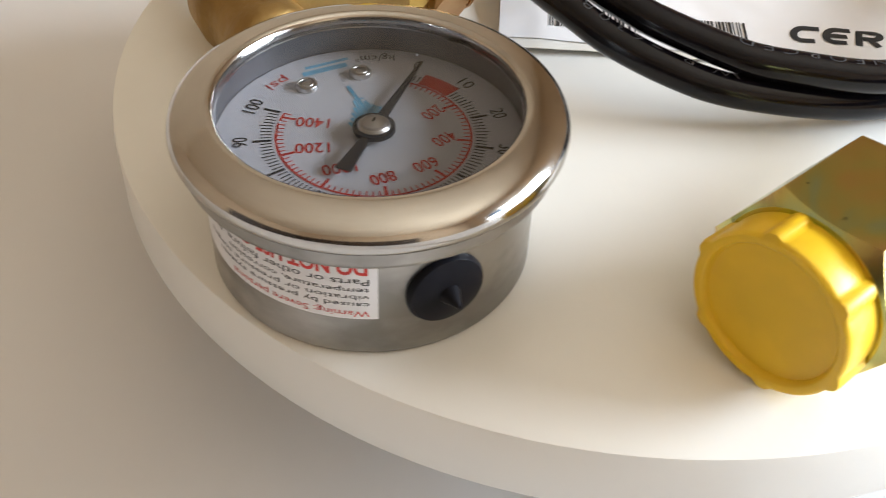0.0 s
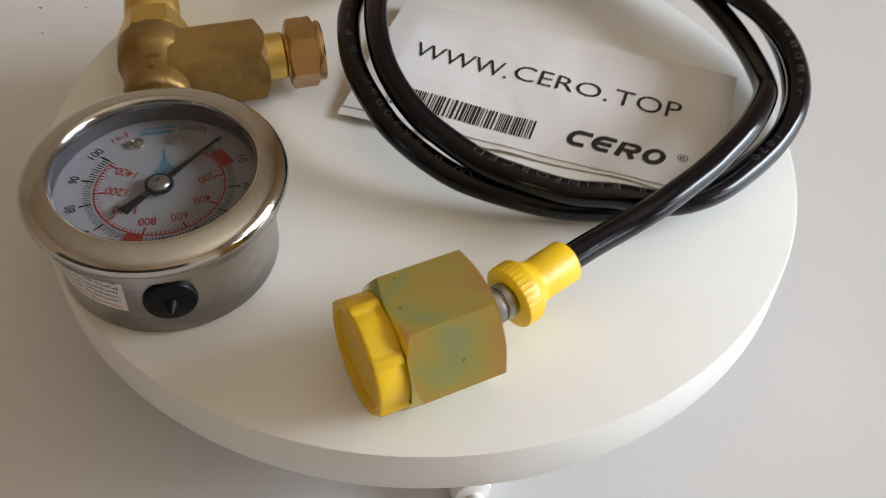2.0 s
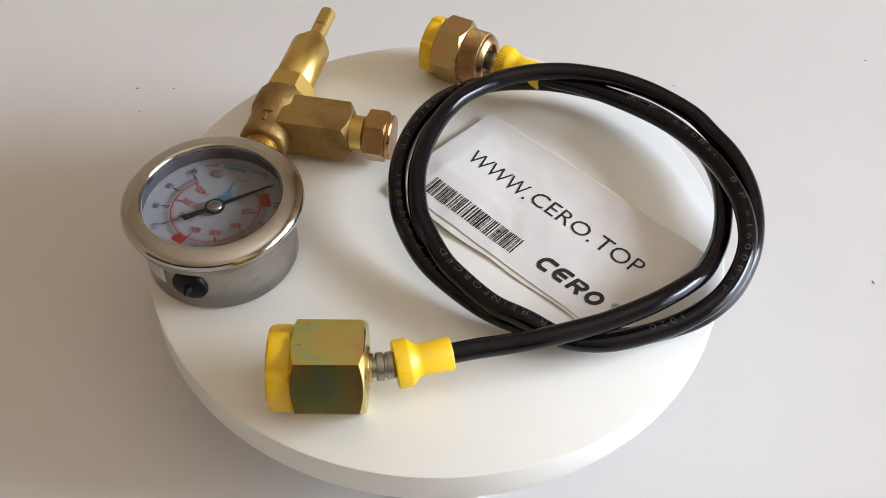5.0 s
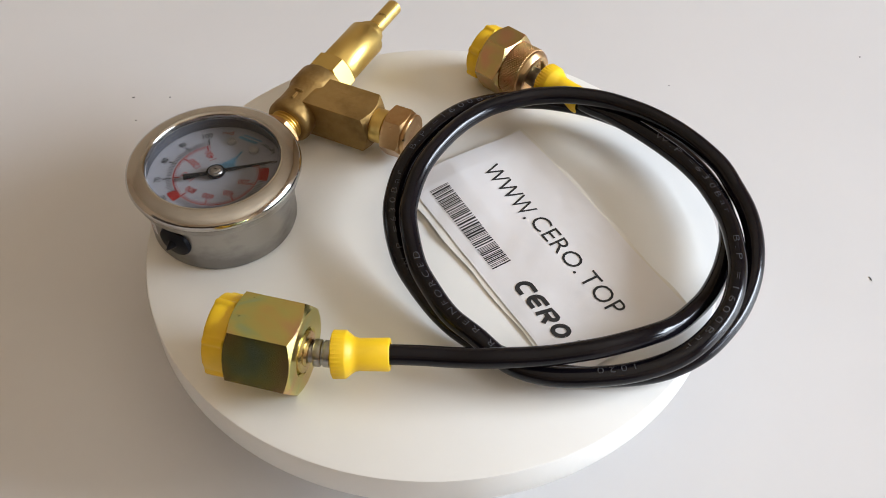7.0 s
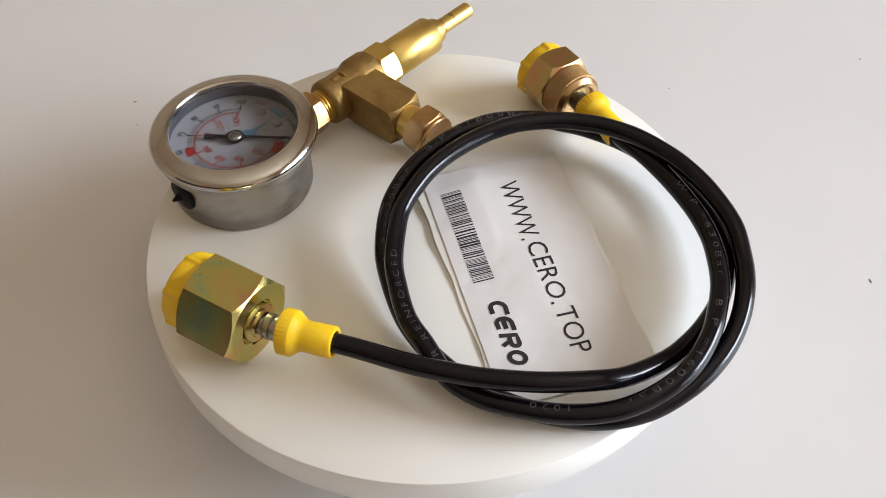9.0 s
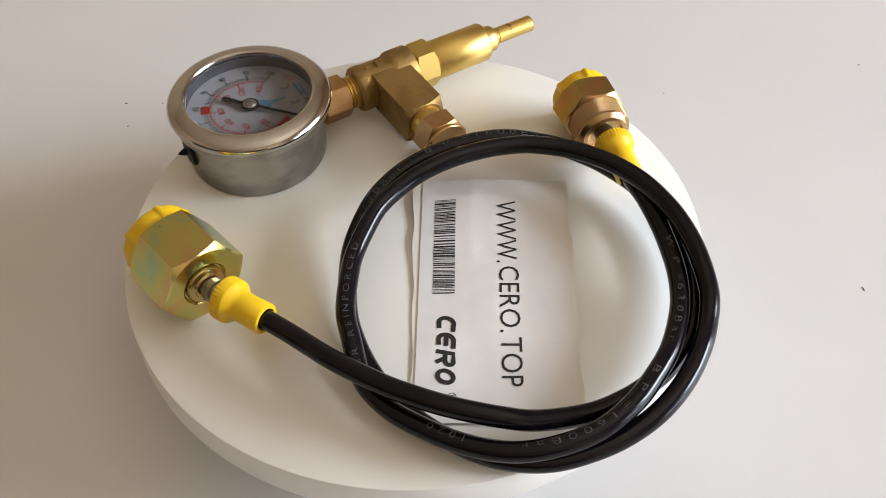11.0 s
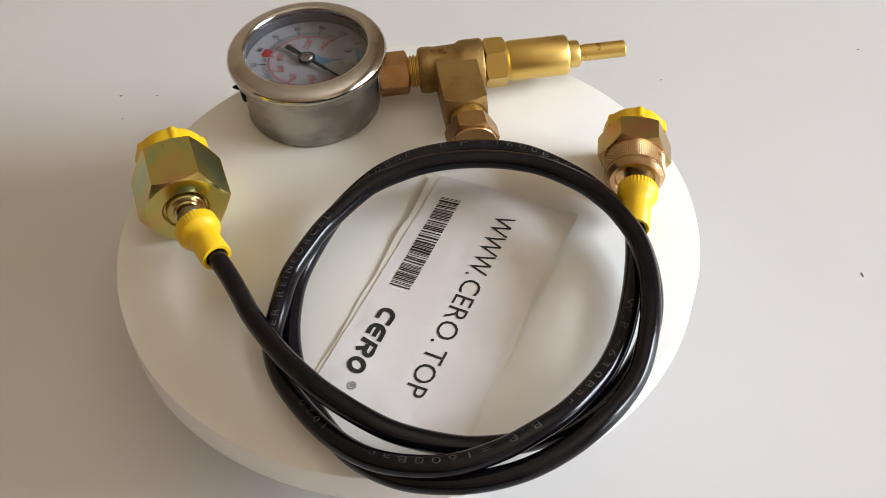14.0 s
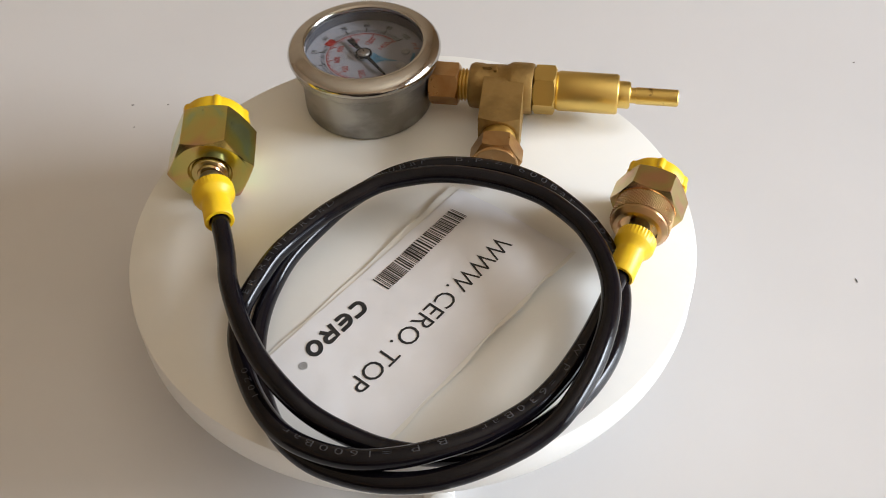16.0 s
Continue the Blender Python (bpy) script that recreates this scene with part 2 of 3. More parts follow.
def tube(path, radius, segs=20):
    rows = []
    for p, (a, s, u) in zip(path, path_frames(path)):
        rows.append([p + radius * (math.cos(2 * math.pi * i / segs) * s + math.sin(2 * math.pi * i / segs) * u) for i in range(segs)])
    return rings(rows)


def text_bmesh(words, x0, x1, y0, y1, shear=0.0, heavy=0.0):
    """Lettering filled to the given box, metres, in the xy plane."""
    cu = bpy.data.curves.new("lettering", "FONT")
    cu.body, cu.size, cu.offset, cu.shear, cu.resolution_u = words, 1.0, heavy, shear, 3
    ob = bpy.data.objects.new("lettering", cu)
    scene.collection.objects.link(ob)
    me = bpy.data.meshes.new_from_object(ob.evaluated_get(bpy.context.evaluated_depsgraph_get()))
    bpy.data.objects.remove(ob)
    bpy.data.curves.remove(cu)
    bm = bmesh.new()
    bm.from_mesh(me)
    bpy.data.meshes.remove(me)
    xs, ys = [v.co.x for v in bm.verts], [v.co.y for v in bm.verts]
    ax, bx, ay, by = min(xs), max(xs), min(ys), max(ys)
    for v in bm.verts:
        v.co = Vector((x0 + (v.co.x - ax) / (bx - ax) * (x1 - x0), y0 + (v.co.y - ay) / (by - ay) * (y1 - y0), v.co.z))
    return bm


def quads(boxes, z=0.0):
    """Flat bars from (x0, x1, y0, y1) boxes in one mesh."""
    bm = bmesh.new()
    for x0, x1, y0, y1 in boxes:
        bm.faces.new([bm.verts.new((x, y, z)) for x, y in ((x0, y0), (x1, y0), (x1, y1), (x0, y1))])
    return bm


def thing(name, base, label, category):
    """An empty at base (a pose on the plate at rest), which turns with the plate."""
    ob = new(name)
    ob.empty_display_size = 0.01
    tagged(ob, label, category)
    SPUN.append((ob, base))
    ob.matrix_basis = base
    return ob


# ---- the room ----
def structure(name, bm, mat, label):
    ob = mesh_object(name, bm, mat, 0)
    return tagged(ob, label, "room", kind="structure")


FLOOR_Z = TABLE_Z - 0.74
TOP_Z = FLOOR_Z + 2.6
X0, X1, Y0 = -2.3, 2.1, -2.4
structure("floor", block(X0 - 0.1, X1 + 0.1, Y0 - 0.1, WIN_Y + 0.15, FLOOR_Z - 0.1, FLOOR_Z), FLOOR_WOOD, "brown wooden floor under the table")
structure("ceiling", block(X0 - 0.1, X1 + 0.1, Y0 - 0.1, WIN_Y + 0.15, TOP_Z, TOP_Z + 0.1), CEILING_PAINT, "plain cream painted ceiling of the room")
structure("wall_west", block(X0 - 0.1, X0, Y0 - 0.1, WIN_Y + 0.15, FLOOR_Z, TOP_Z), CEILING_PAINT, "plain cream painted wall")
structure("wall_east", block(X1, X1 + 0.1, Y0 - 0.1, WIN_Y + 0.15, FLOOR_Z, TOP_Z), WALL_PAINT, "plain warm beige painted wall")
# two unseen dark panels, added so that the large nut's front flats mirror dark
structure("unseen_dark_panel", block(X1 - 0.02, X1, Y0 + 0.023, 0.35, FLOOR_Z, TABLE_Z + 0.7), PANEL_DARK, "dark panel added out of view for the metal to reflect")
structure("unseen_dark_panel", block(0.2, X1 - 0.003, Y0, Y0 + 0.02, FLOOR_Z, TABLE_Z + 0.7), PANEL_DARK, "dark panel added out of view for the metal to reflect")
structure("wall_south", block(X0, X1, Y0 - 0.1, Y0, FLOOR_Z, TOP_Z), WALL_PAINT, "plain warm beige painted wall")
wall = bmesh.new()
for x0, x1, z0, z1 in ((X0, WIN_X0, FLOOR_Z, TOP_Z), (WIN_X1, X1, FLOOR_Z, TOP_Z), (WIN_X0, WIN_X1, FLOOR_Z, WIN_Z0), (WIN_X0, WIN_X1, WIN_Z1, TOP_Z)):
    piece = block(x0, x1, WIN_Y, WIN_Y + 0.15, z0, z1)
    tmp = bpy.data.meshes.new("piece")
    piece.to_mesh(tmp)
    piece.free()
    wall.from_mesh(tmp)
    bpy.data.meshes.remove(tmp)
structure("wall_north", wall, WALL_PAINT, "warm beige painted wall with a window opening")

table = tagged(new("table"), "plain glossy white table with a few dust specks", "table")
table.matrix_basis = pose(0, 0, FLOOR_Z)
part("tabletop", block(-1.0, 0.62, -0.42, 1.35, TABLE_Z - FLOOR_Z - 0.03, TABLE_Z - FLOOR_Z, 0.003), TABLE_WHITE, table)
for lx, ly in ((-0.93, -0.35), (-0.93, 1.28), (0.55, -0.35), (0.55, 1.28)):
    part("leg", block(lx - 0.03, lx + 0.03, ly - 0.03, ly + 0.03, 0, TABLE_Z - FLOOR_Z - 0.03, 0.003), TABLE_WHITE, table)

# ---- turntable ----
stand = tagged(new("display_turntable"), "white plastic turntable with a round turning plate", "turntable")
stand.matrix_basis = pose(0, 0, TABLE_Z)
BASE_H = (-TABLE_Z - PLATE_T) / MM
part("housing", lathe([(52, 0), (53, 1), (53, BASE_H - 8), (50, BASE_H - 5), (20, BASE_H - 4), (20, BASE_H + 1)]), PLATE_WHITE, stand)
pt = PLATE_T / MM
plate = part("plate", lathe([(98.6, 0), (99.6, 0.4), (100, 1.2), (100, pt - 0.9), (99.8, pt - 0.25), (99.3, pt)], 180), PLATE_WHITE, stand, "smooth white round plate")
SPUN.append((plate, pose(0, 0, BASE_H * MM)))


# ---- paper label ----
U, N = Vector((0.987, 0.162, 0)), Vector((-0.162, 0.987, 0))
LABEL_U0, LABEL_N0, LABEL_L, LABEL_W = -24.0 * MM, 2.2 * MM, 102 * MM, 50.5 * MM


def sheet_height(u, n):
    """How far the curled sheet stands off the plate."""
    a, b = u / LABEL_L, n / LABEL_W
    lift = 2.2 * max(0, 1 - abs(a - 0.08) / 0.5) ** 1.5 * max(0, 1 - abs(b - 0.35) / 0.8)
    lift += 0.9 * max(0, 1 - abs(b - 0.5) / 0.6) * max(0, 1 - abs(a - 0.4) / 0.6)
    lift += 2.3 * max(0, b) ** 7 * (0.6 + 0.4 * math.sin(5 * a))
    lift += 0.5 * math.sin(7 * a + 2 * b) ** 2 * math.sin(3.1 * b) + 0.35
    lift += 0.30 * (1 + noise.noise(Vector((a * 7, b * 4, 0.5)))) + 0.12 * noise.noise(Vector((a * 19, b * 11, 2.5)))
    return lift * MM


def on_sheet(bm, above):
    for v in bm.verts:
        v.co.z = sheet_height(v.co.x, v.co.y) + above
    return bm


def sheet(u0, u1, n0, n1, drop, nu=120, nn=60, torn=False):
    bm = bmesh.new()
    lo, hi = [], []
    for layer, off in ((lo, drop), (hi, drop + 0.10 * MM)):
        for i in range(nu + 1):
            row = []
            for j in range(nn + 1):
                u, n = u0 + (u1 - u0) * i / nu, n0 + (n1 - n0) * j / nn
                if torn:
                    wave = 0.5 + 0.5 * math.sin(23 * i / nu) + 0.6 * noise.noise(Vector((9 * i / nu, 0, 7)))
                    n += (-(2.2 * max(0, 1 - 1.3 * i / nu) + 0.6 * wave) * (1 - j / nn) + 0.9 * wave * j / nn) * MM
                row.append(bm.verts.new((u, n, sheet_height(min(max(u, 0), LABEL_L), min(max(n, 0), LABEL_W)) + off)))
            layer.append(row)
    for i in range(nu):
        for j in range(nn):
            bm.faces.new((hi[i][j], hi[i + 1][j], hi[i + 1][j + 1], hi[i][j + 1]))
            bm.faces.new((lo[i][j], lo[i][j + 1], lo[i + 1][j + 1], lo[i + 1][j]))
    for i in range(nu):
        bm.faces.new((lo[i][0], lo[i + 1][0], hi[i + 1][0], hi[i][0]))
        bm.faces.new((lo[i][nn], hi[i][nn], hi[i + 1][nn], lo[i + 1][nn]))
    for j in range(nn):
        bm.faces.new((lo[0][j], hi[0][j], hi[0][j + 1], lo[0][j + 1]))
        bm.faces.new((lo[nu][j], lo[nu][j + 1], hi[nu][j + 1], hi[nu][j]))
    return bm


def lu(u):
    return u * MM - LABEL_U0


def ln(n):
    return n * MM - LABEL_N0


def cut_fine(bm, size):
    """Splits long edges so that lettering can follow a bent surface."""
    for _ in range(3):
        long_edges = [e for e in bm.edges if e.calc_length() > size]
        if not long_edges:
            break
        bmesh.ops.subdivide_edges(bm, edges=long_edges, cuts=1)
    bmesh.ops.triangulate(bm, faces=bm.faces)
    return bm


label_base = Matrix.Translation(U * LABEL_U0 + N * LABEL_N0) @ Matrix.Rotation(math.atan2(U.y, U.x), 4, "Z")
label = thing("paper_label", label_base, "white printed paper label, slightly curled, lying on the plate", "label")
part("sheet", sheet(0, LABEL_L, 0, LABEL_W, 0), PAPER, label)
part("backing_sheet", sheet(-0.3 * MM, LABEL_L - 1 * MM, -0.9 * MM, LABEL_W + 0.8 * MM, -0.3 * MM, torn=True), BACKING, label)
for words, u0, u1, n0, n1 in (("WWW.", -12.9, 15.2, 28.3, 35.2), ("CERO.", 16.9, 44.4, 29.0, 35.7), ("TOP", 46.2, 65.0, 29.1, 35.9)):
    part("web_address", on_sheet(cut_fine(text_bmesh(words, lu(u0), lu(u1), ln(n0), ln(n1), heavy=-0.004), 0.004), 0.24 * MM), INK_BLACK, label, "thin black capitals", 0)


def stroke(points, width):
    """A flat band of even width along a line of points."""
    ps = [Vector((x, y, 0)) for x, y in points]
    bm, last = bmesh.new(), None
    for i, p in enumerate(ps):
        d = (ps[min(i + 1, len(ps) - 1)] - ps[max(i - 1, 0)]).normalized()
        side = Vector((-d.y, d.x, 0)) * width / 2
        pair = (bm.verts.new(p + side), bm.verts.new(p - side))
        if last:
            bm.faces.new((last[0], last[1], pair[1], pair[0]))
        last = pair
    return bm


def bend(cx, cy, rx, ry, a0, a1, n=16):
    return [(cx + rx * math.cos(radians(a0 + (a1 - a0) * i / n)), cy + ry * math.sin(radians(a0 + (a1 - a0) * i / n))) for i in range(n + 1)]


# the maker's mark as bands on a slant: an open ring, a hooked band with a bar, an arch on a stem, a closed ring
MARK = [[(5.6, 5.4)] + bend(2.6, 3.4, 2.0, 2.2, 90, 270) + [(4.9, 1.2)],
        [(11.8, 5.6)] + bend(9.0, 3.4, 2.0, 2.2, 90, 270) + [(11.2, 1.2)], [(7.2, 3.4), (11.2, 3.4)],
        [(13.6, 0.5), (13.6, 5.6), (16.2, 5.6)] + bend(16.6, 4.4, 1.2, 1.2, 80, -90, 10) + [(14.3, 3.2)], [(15.6, 3.2), (17.6, 0.5)],
        bend(22.2, 3.4, 2.1, 2.25, 0, 360, 32)]
for band in MARK:
    part("maker_mark", on_sheet(cut_fine(stroke([(lu(37.7 + x * 1.06 + (y - 3.4) * 0.22), ln(8.0 + y * 1.08)) for x, y in band], 1.55 * MM), 0.004), 0.24 * MM), INK_BLACK, label, "bold black slanted band", 0)
part("registered_mark", on_sheet(text_bmesh("\u00ae", lu(67.1), lu(70.0), ln(12.3), ln(15.2)), 0.24 * MM), INK_BLACK, label, smooth=0)
rng = random.Random(4)
bars, bu = [], -13.6
while bu < 28.4:
    wbar = rng.choice((0.26, 0.26, 0.52, 0.78))
    bars.append((lu(bu), lu(min(bu + wbar, 28.8)), ln(6.8), ln(14.2)))
    bu += wbar + rng.choice((0.26, 0.26, 0.3, 0.55, 0.75))
for bar in bars:
    part("bar", on_sheet(cut_fine(quads([bar]), 0.003), 0.24 * MM), INK_BLACK, label, smooth=0)


# ---- gauge with valve ----
GX, GY = -32.6 * MM, -66.5 * MM
STEM = 130.0
gauge = thing("pressure_gauge", pose(GX, GY, 0), "round steel pressure gauge with a brass valve screwed to it", "gauge")
part("case", lathe([(24.3, 0), (25.0, 0.5), (25.4, 1.4), (25.4, 19.9), (27.8, 20.2), (28.2, 20.6), (28.3, 21.2), (28.3, 23.2), (28.0, 23.5), (23.9, 23.55), (23.9, 20.0)], 96), STEEL, gauge, "brushed steel case")
part("bezel", lathe([(25.8, 23.6), (28.7, 23.6), (29.3, 23.9), (29.6, 24.5), (29.65, 25.3), (29.4, 26.2), (28.8, 27.0), (28.0, 27.6), (27.0, 28.05), (25.6, 28.45), (24.2, 28.7), (23.4, 28.75), (22.9, 28.5), (22.65, 28.0), (22.6, 27.3), (22.6, 26.2), (24.5, 26.2)], 128, True), CHROME, gauge, "polished steel bezel")
part("inner_ring", lathe([(23.35, 26.15), (23.35, 21.7), (23.8, 21.7), (23.8, 26.15)], 96, True), DARK_STEEL, gauge, "dull blue-grey inner wall")
dial = part("dial", lathe([(23.3, 21.2), (23.3, 21.6)], 96), DIAL_WHITE, gauge, "white dial face")
lens = part("lens", lathe([(22.4, 26.3), (22.4, 27.2)], 96), GLASS, gauge, "clear glass")
lens.visible_shadow = False
DIAL = Matrix.Translation((0.5 * MM, 0, 21.65 * MM)) @ Matrix.Rotation(radians(STEM + 90), 4, "Z")


def scale_angle(v, top=100.0):
    return radians(225 - 270 * v / top)


def radial_bars(list_of):
    bm = bmesh.new()
    for ang, r0, r1, w in list_of:
        d, s = Vector((math.cos(ang), math.sin(ang), 0)), Vector((-math.sin(ang), math.cos(ang), 0))
        bm.faces.new([bm.verts.new((d * r + s * k * w / 2) * MM) for r, k in ((r0, -1), (r1, -1), (r1, 1), (r0, 1))])
    return bm


def arc_band(v0, v1, r0, r1, steps=24):
    bm = bmesh.new()
    pts = [(bm.verts.new((r0 * MM * math.cos(a), r0 * MM * math.sin(a), 0)), bm.verts.new((r1 * MM * math.cos(a), r1 * MM * math.sin(a), 0))) for a in [scale_angle(v0 + (v1 - v0) * i / steps) for i in range(steps + 1)]]
    for a, b in zip(pts, pts[1:]):
        bm.faces.new((a[0], b[0], b[1], a[1]))
    return bm


black_marks = [(scale_angle(v), 15.3, 18.1 if v % 10 == 0 else (17.4 if v % 5 == 0 else 17.0), 0.55 if v % 10 == 0 else 0.24) for v in range(0, 101)]
part("outer_scale", moved(radial_bars(black_marks), DIAL), INK_BLACK, dial, "black graduation marks", 0)
red_marks = [(scale_angle(v, 1420), 12.4 if v % 200 == 0 else 13.5, 14.7, 0.5 if v % 200 == 0 else 0.24) for v in range(0, 1421, 20)]
part("inner_scale", moved(radial_bars(red_marks), DIAL), INK_RED, dial, "red graduation marks", 0)
part("scale_ring", moved(arc_band(0, 100, 14.45, 14.8, 90), DIAL @ Matrix.Translation((0, 0, 0.02 * MM))), INK_RED, dial, smooth=0)
for v0, v1 in ((2.6, 10.4), (56, 61.5)):
    part("warning_band", moved(arc_band(v0, v1, 14.9, 17.9), DIAL @ Matrix.Translation((0, 0, 0.04 * MM))), INK_RED, dial, "red band", 0)


def numeral(words, r, ang, size, mat, name, follow=1.0):
    w = 0.52 * size * len(words)
    m = DIAL @ Matrix.Translation((r * MM * math.cos(ang), r * MM * math.sin(ang), 0.03 * MM)) @ Matrix.Rotation((ang - math.pi / 2) * follow, 4, "Z")
    part(name, moved(text_bmesh(words, -w / 2 * MM, w / 2 * MM, -size / 2 * MM, size / 2 * MM, heavy=0.008), m), mat, dial, smooth=0)


for v in range(0, 101, 10):
    numeral(str(v), 19.9, scale_angle(v), 2.3, INK_BLACK, "numeral")
for v in range(200, 1401, 200):
    numeral(str(v), 9.7 if v >= 1000 else 10.6, scale_angle(v, 1420), 2.45, INK_RED, "red_numeral", 0.22)


def flat_text(words, x, y, w, h, mat, name, turn=0):
    m = DIAL @ Matrix.Translation((x * MM, y * MM, 0.03 * MM)) @ Matrix.Rotation(radians(turn), 4, "Z")
    part(name, moved(text_bmesh(words, -w / 2 * MM, w / 2 * MM, -h / 2 * MM, h / 2 * MM), m), mat, dial, smooth=0)


flat_text("psi", 8.5, -18.7, 4.0, 2.4, INK_RED, "unit_mark", 20)
flat_text("kg/cm\u00b2", -8.6, -19.0, 6.4, 2.4, INK_BLACK, "unit_mark", -20)
part("maker_bar", moved(quads([(-3.6 * MM, 4.0 * MM, -19.6 * MM, -18.4 * MM), (-4.5 * MM, 3.0 * MM, -20.9 * MM, -20.2 * MM)], 0.03 * MM), DIAL), INK_BLUE, dial, "pale blue printed bars", 0)
spire = ((1.9, 2.5, -4.2, -3.0), (1.2, 1.8, -5.0, -2.9), (0.5, 1.1, -6.2, -2.8), (-0.2, 0.4, -7.4, -2.8), (-0.9, -0.3, -9.0, -2.8), (-1.7, -1.0, -13.2, -2.9), (-2.5, -1.8, -8.4, -3.0), (-3.2, -2.6, -7.0, -3.4), (-3.9, -3.3, -6.2, -3.8), (-2.3, -0.6, -9.4, -9.0))
mark = quads([(x0 * MM, x1 * MM, y0 * MM, y1 * MM) for x0, x1, y0, y1 in spire], 0.03 * MM)
part("blue_mark", moved(mark, DIAL), INK_BLUE, dial, "pale blue printed shape", 0)

for sx in (4.6, -4.6):
    part("screw", moved(lathe([(1.8, 0), (1.8, 0.5), (1.6, 0.8), (1.25, 0.8), (1.1, 0.6), (0.95, 0.85), (0.3, 1.05)], 32), DIAL @ Matrix.Translation((sx * MM, -15.5 * MM, 0))), BRIGHT_STEEL, dial, "small domed screw")
# pointer at zero
P = DIAL @ Matrix.Translation((0, 0, 1.1 * MM)) @ Matrix.Rotation(scale_angle(1.0), 4, "Z")
needle = bmesh.new()
outline = [(-11.0, -1.25), (-11.0, 1.25), (-1.5, 0.6), (1.5, 0.85), (19.4, 0.2), (19.4, -0.2), (1.5, -0.85), (-1.5, -0.6)]
rings([[(x * MM, y * MM, z * MM) for x, y in outline] for z in (0, 0.3)], True, needle)
pointer = part("pointer", moved(needle, P), INK_BLACK, gauge, "black pointer at zero", 0)
part("hub", moved(lathe([(2.5, -0.9), (2.5, 0.6), (2.2, 0.9), (1.9, 0.75), (1.8, 1.2), (0.9, 1.5), (0.3, 1.55)], 40), P), BRIGHT_STEEL, pointer, "small steel hub")
part("hub_washer", moved(lathe([(3.2, -0.3), (3.2, 0.45), (2.4, 0.5)], 40), P), INK_BLACK, pointer, "black ring round the hub")
part("hub_slot", moved(block(-0.5 * MM, 0.5 * MM, -0.2 * MM, 0.2 * MM, 1.45 * MM, 1.58 * MM), P), INK_BLACK, pointer)
# bubbles in the filling; their opaque white stands in for bright glints
bub = random.Random(7)
for _ in range(9):
    ba, br = bub.uniform(0, 2 * math.pi), 22 * math.sqrt(bub.random()) * 0.97
    bs = bub.uniform(0.12, 0.24)
    part("bubble", moved(lathe([(0.1 * bs, -bs), (0.75 * bs, -0.65 * bs), (bs, 0), (0.75 * bs, 0.65 * bs), (0.1 * bs, bs)], 12), pose(br * MM * math.cos(ba), br * MM * math.sin(ba), 25.7 * MM)), DIAL_WHITE, lens, "tiny bubble, its glint put in as white")
# fill plug opposite the stem
plug_m = Matrix.Rotation(radians(STEM - 180), 4, "Z") @ Matrix.Translation((25.0 * MM, 0, 12 * MM))
part("fill_plug", moved(turned([(-1, 5.8), (0.5, 6.0), (1.2, 5.6), (1.7, 4.0), (1.9, 1.6), (2.2, 1.5), (4.8, 0.3)], 40), plug_m), BLACK_RUBBER, gauge, "black rubber filling plug")


def on_case(bm, a0, r, z0=0.0):
    """Wraps x (metres of arc from angle a0) and y (height) round the case."""
    for v in bm.verts:
        a = a0 + v.co.x / (25.5 * MM)
        v.co = Vector((r * MM * math.cos(a), r * MM * math.sin(a), z0 + v.co.y))
    return bm


def grid_sheet(x0, x1, y0, y1, n):
    bm = bmesh.new()
    rows = [[bm.verts.new((x0 + (x1 - x0) * i / n, y, 0)) for y in (y0, y1)] for i in range(n + 1)]
    for a, b in zip(rows, rows[1:]):
        bm.faces.new((a[0], b[0], b[1], a[1]))
    return bm


ARC = 25.5 * MM * radians(88)
STICK0 = radians(-160)
sticker = part("warning_sticker", on_case(grid_sheet(0, ARC, 8.0 * MM, 19.9 * MM, 40), STICK0, 25.44), PAPER, gauge, "white warning sticker printed red and black")


def sticker_text(words, x0, x1, y0, y1, mat, name, heavy=0.0):
    # printed head down: x runs from the far edge, y from the top
    bm = text_bmesh(words, x0 * MM, x1 * MM, y0 * MM, y1 * MM, heavy=heavy)
    for v in bm.verts:
        v.co = Vector((ARC - v.co.x, 19.9 * MM - v.co.y, 0))
    part(name, on_case(cut_fine(bm, 0.002), STICK0, 25.48), mat, sticker, smooth=0)


sticker_text("DO NOT USE ON OXYGEN", 1.4, 36, 0.6, 3.4, INK_RED, "warning_line", 0.035)
sticker_text("Warning: Severe personal", 1.2, 24, 9.9, 11.4, INK_RED, "warning_line")
for i, words in enumerate(("caused by pressure system", "vibration or pressure surges", "temperature, corrosion", "Parts or other failure. Put after")):
    sticker_text(words, 1.2, 1.2 + 1.05 * len(words), 8.3 - i * 1.42, 9.5 - i * 1.42, INK_BLACK, "small_print_line")

# valve along +x from the gauge's middle
V = Matrix.Translation((0, 0, 10.6 * MM)) @ Matrix.Rotation(radians(STEM), 4, "Z") @ Matrix.Rotation(radians(-1.0), 4, "Y")


def vx(x, dz=0):
    return V @ Matrix.Translation((x * MM, 0, dz * MM))


part("stem_nut", moved(hex_body(14.5, 11.5), vx(25.6)), BRONZE, gauge, "rosy brass hex shank", 28)
thread = [(0, 5.0)]
for i in range(5):
    thread += [(0.3 + i * 1.3, 6.3), (0.6 + i * 1.3, 6.3), (1.1 + i * 1.3, 5.4), (1.3 + i * 1.3, 5.4)]
part("thread", moved(turned(thread + [(8.2, 5.3)], 40), vx(36.5)), BRASS_BRIGHT, gauge, "bright brass screw thread")
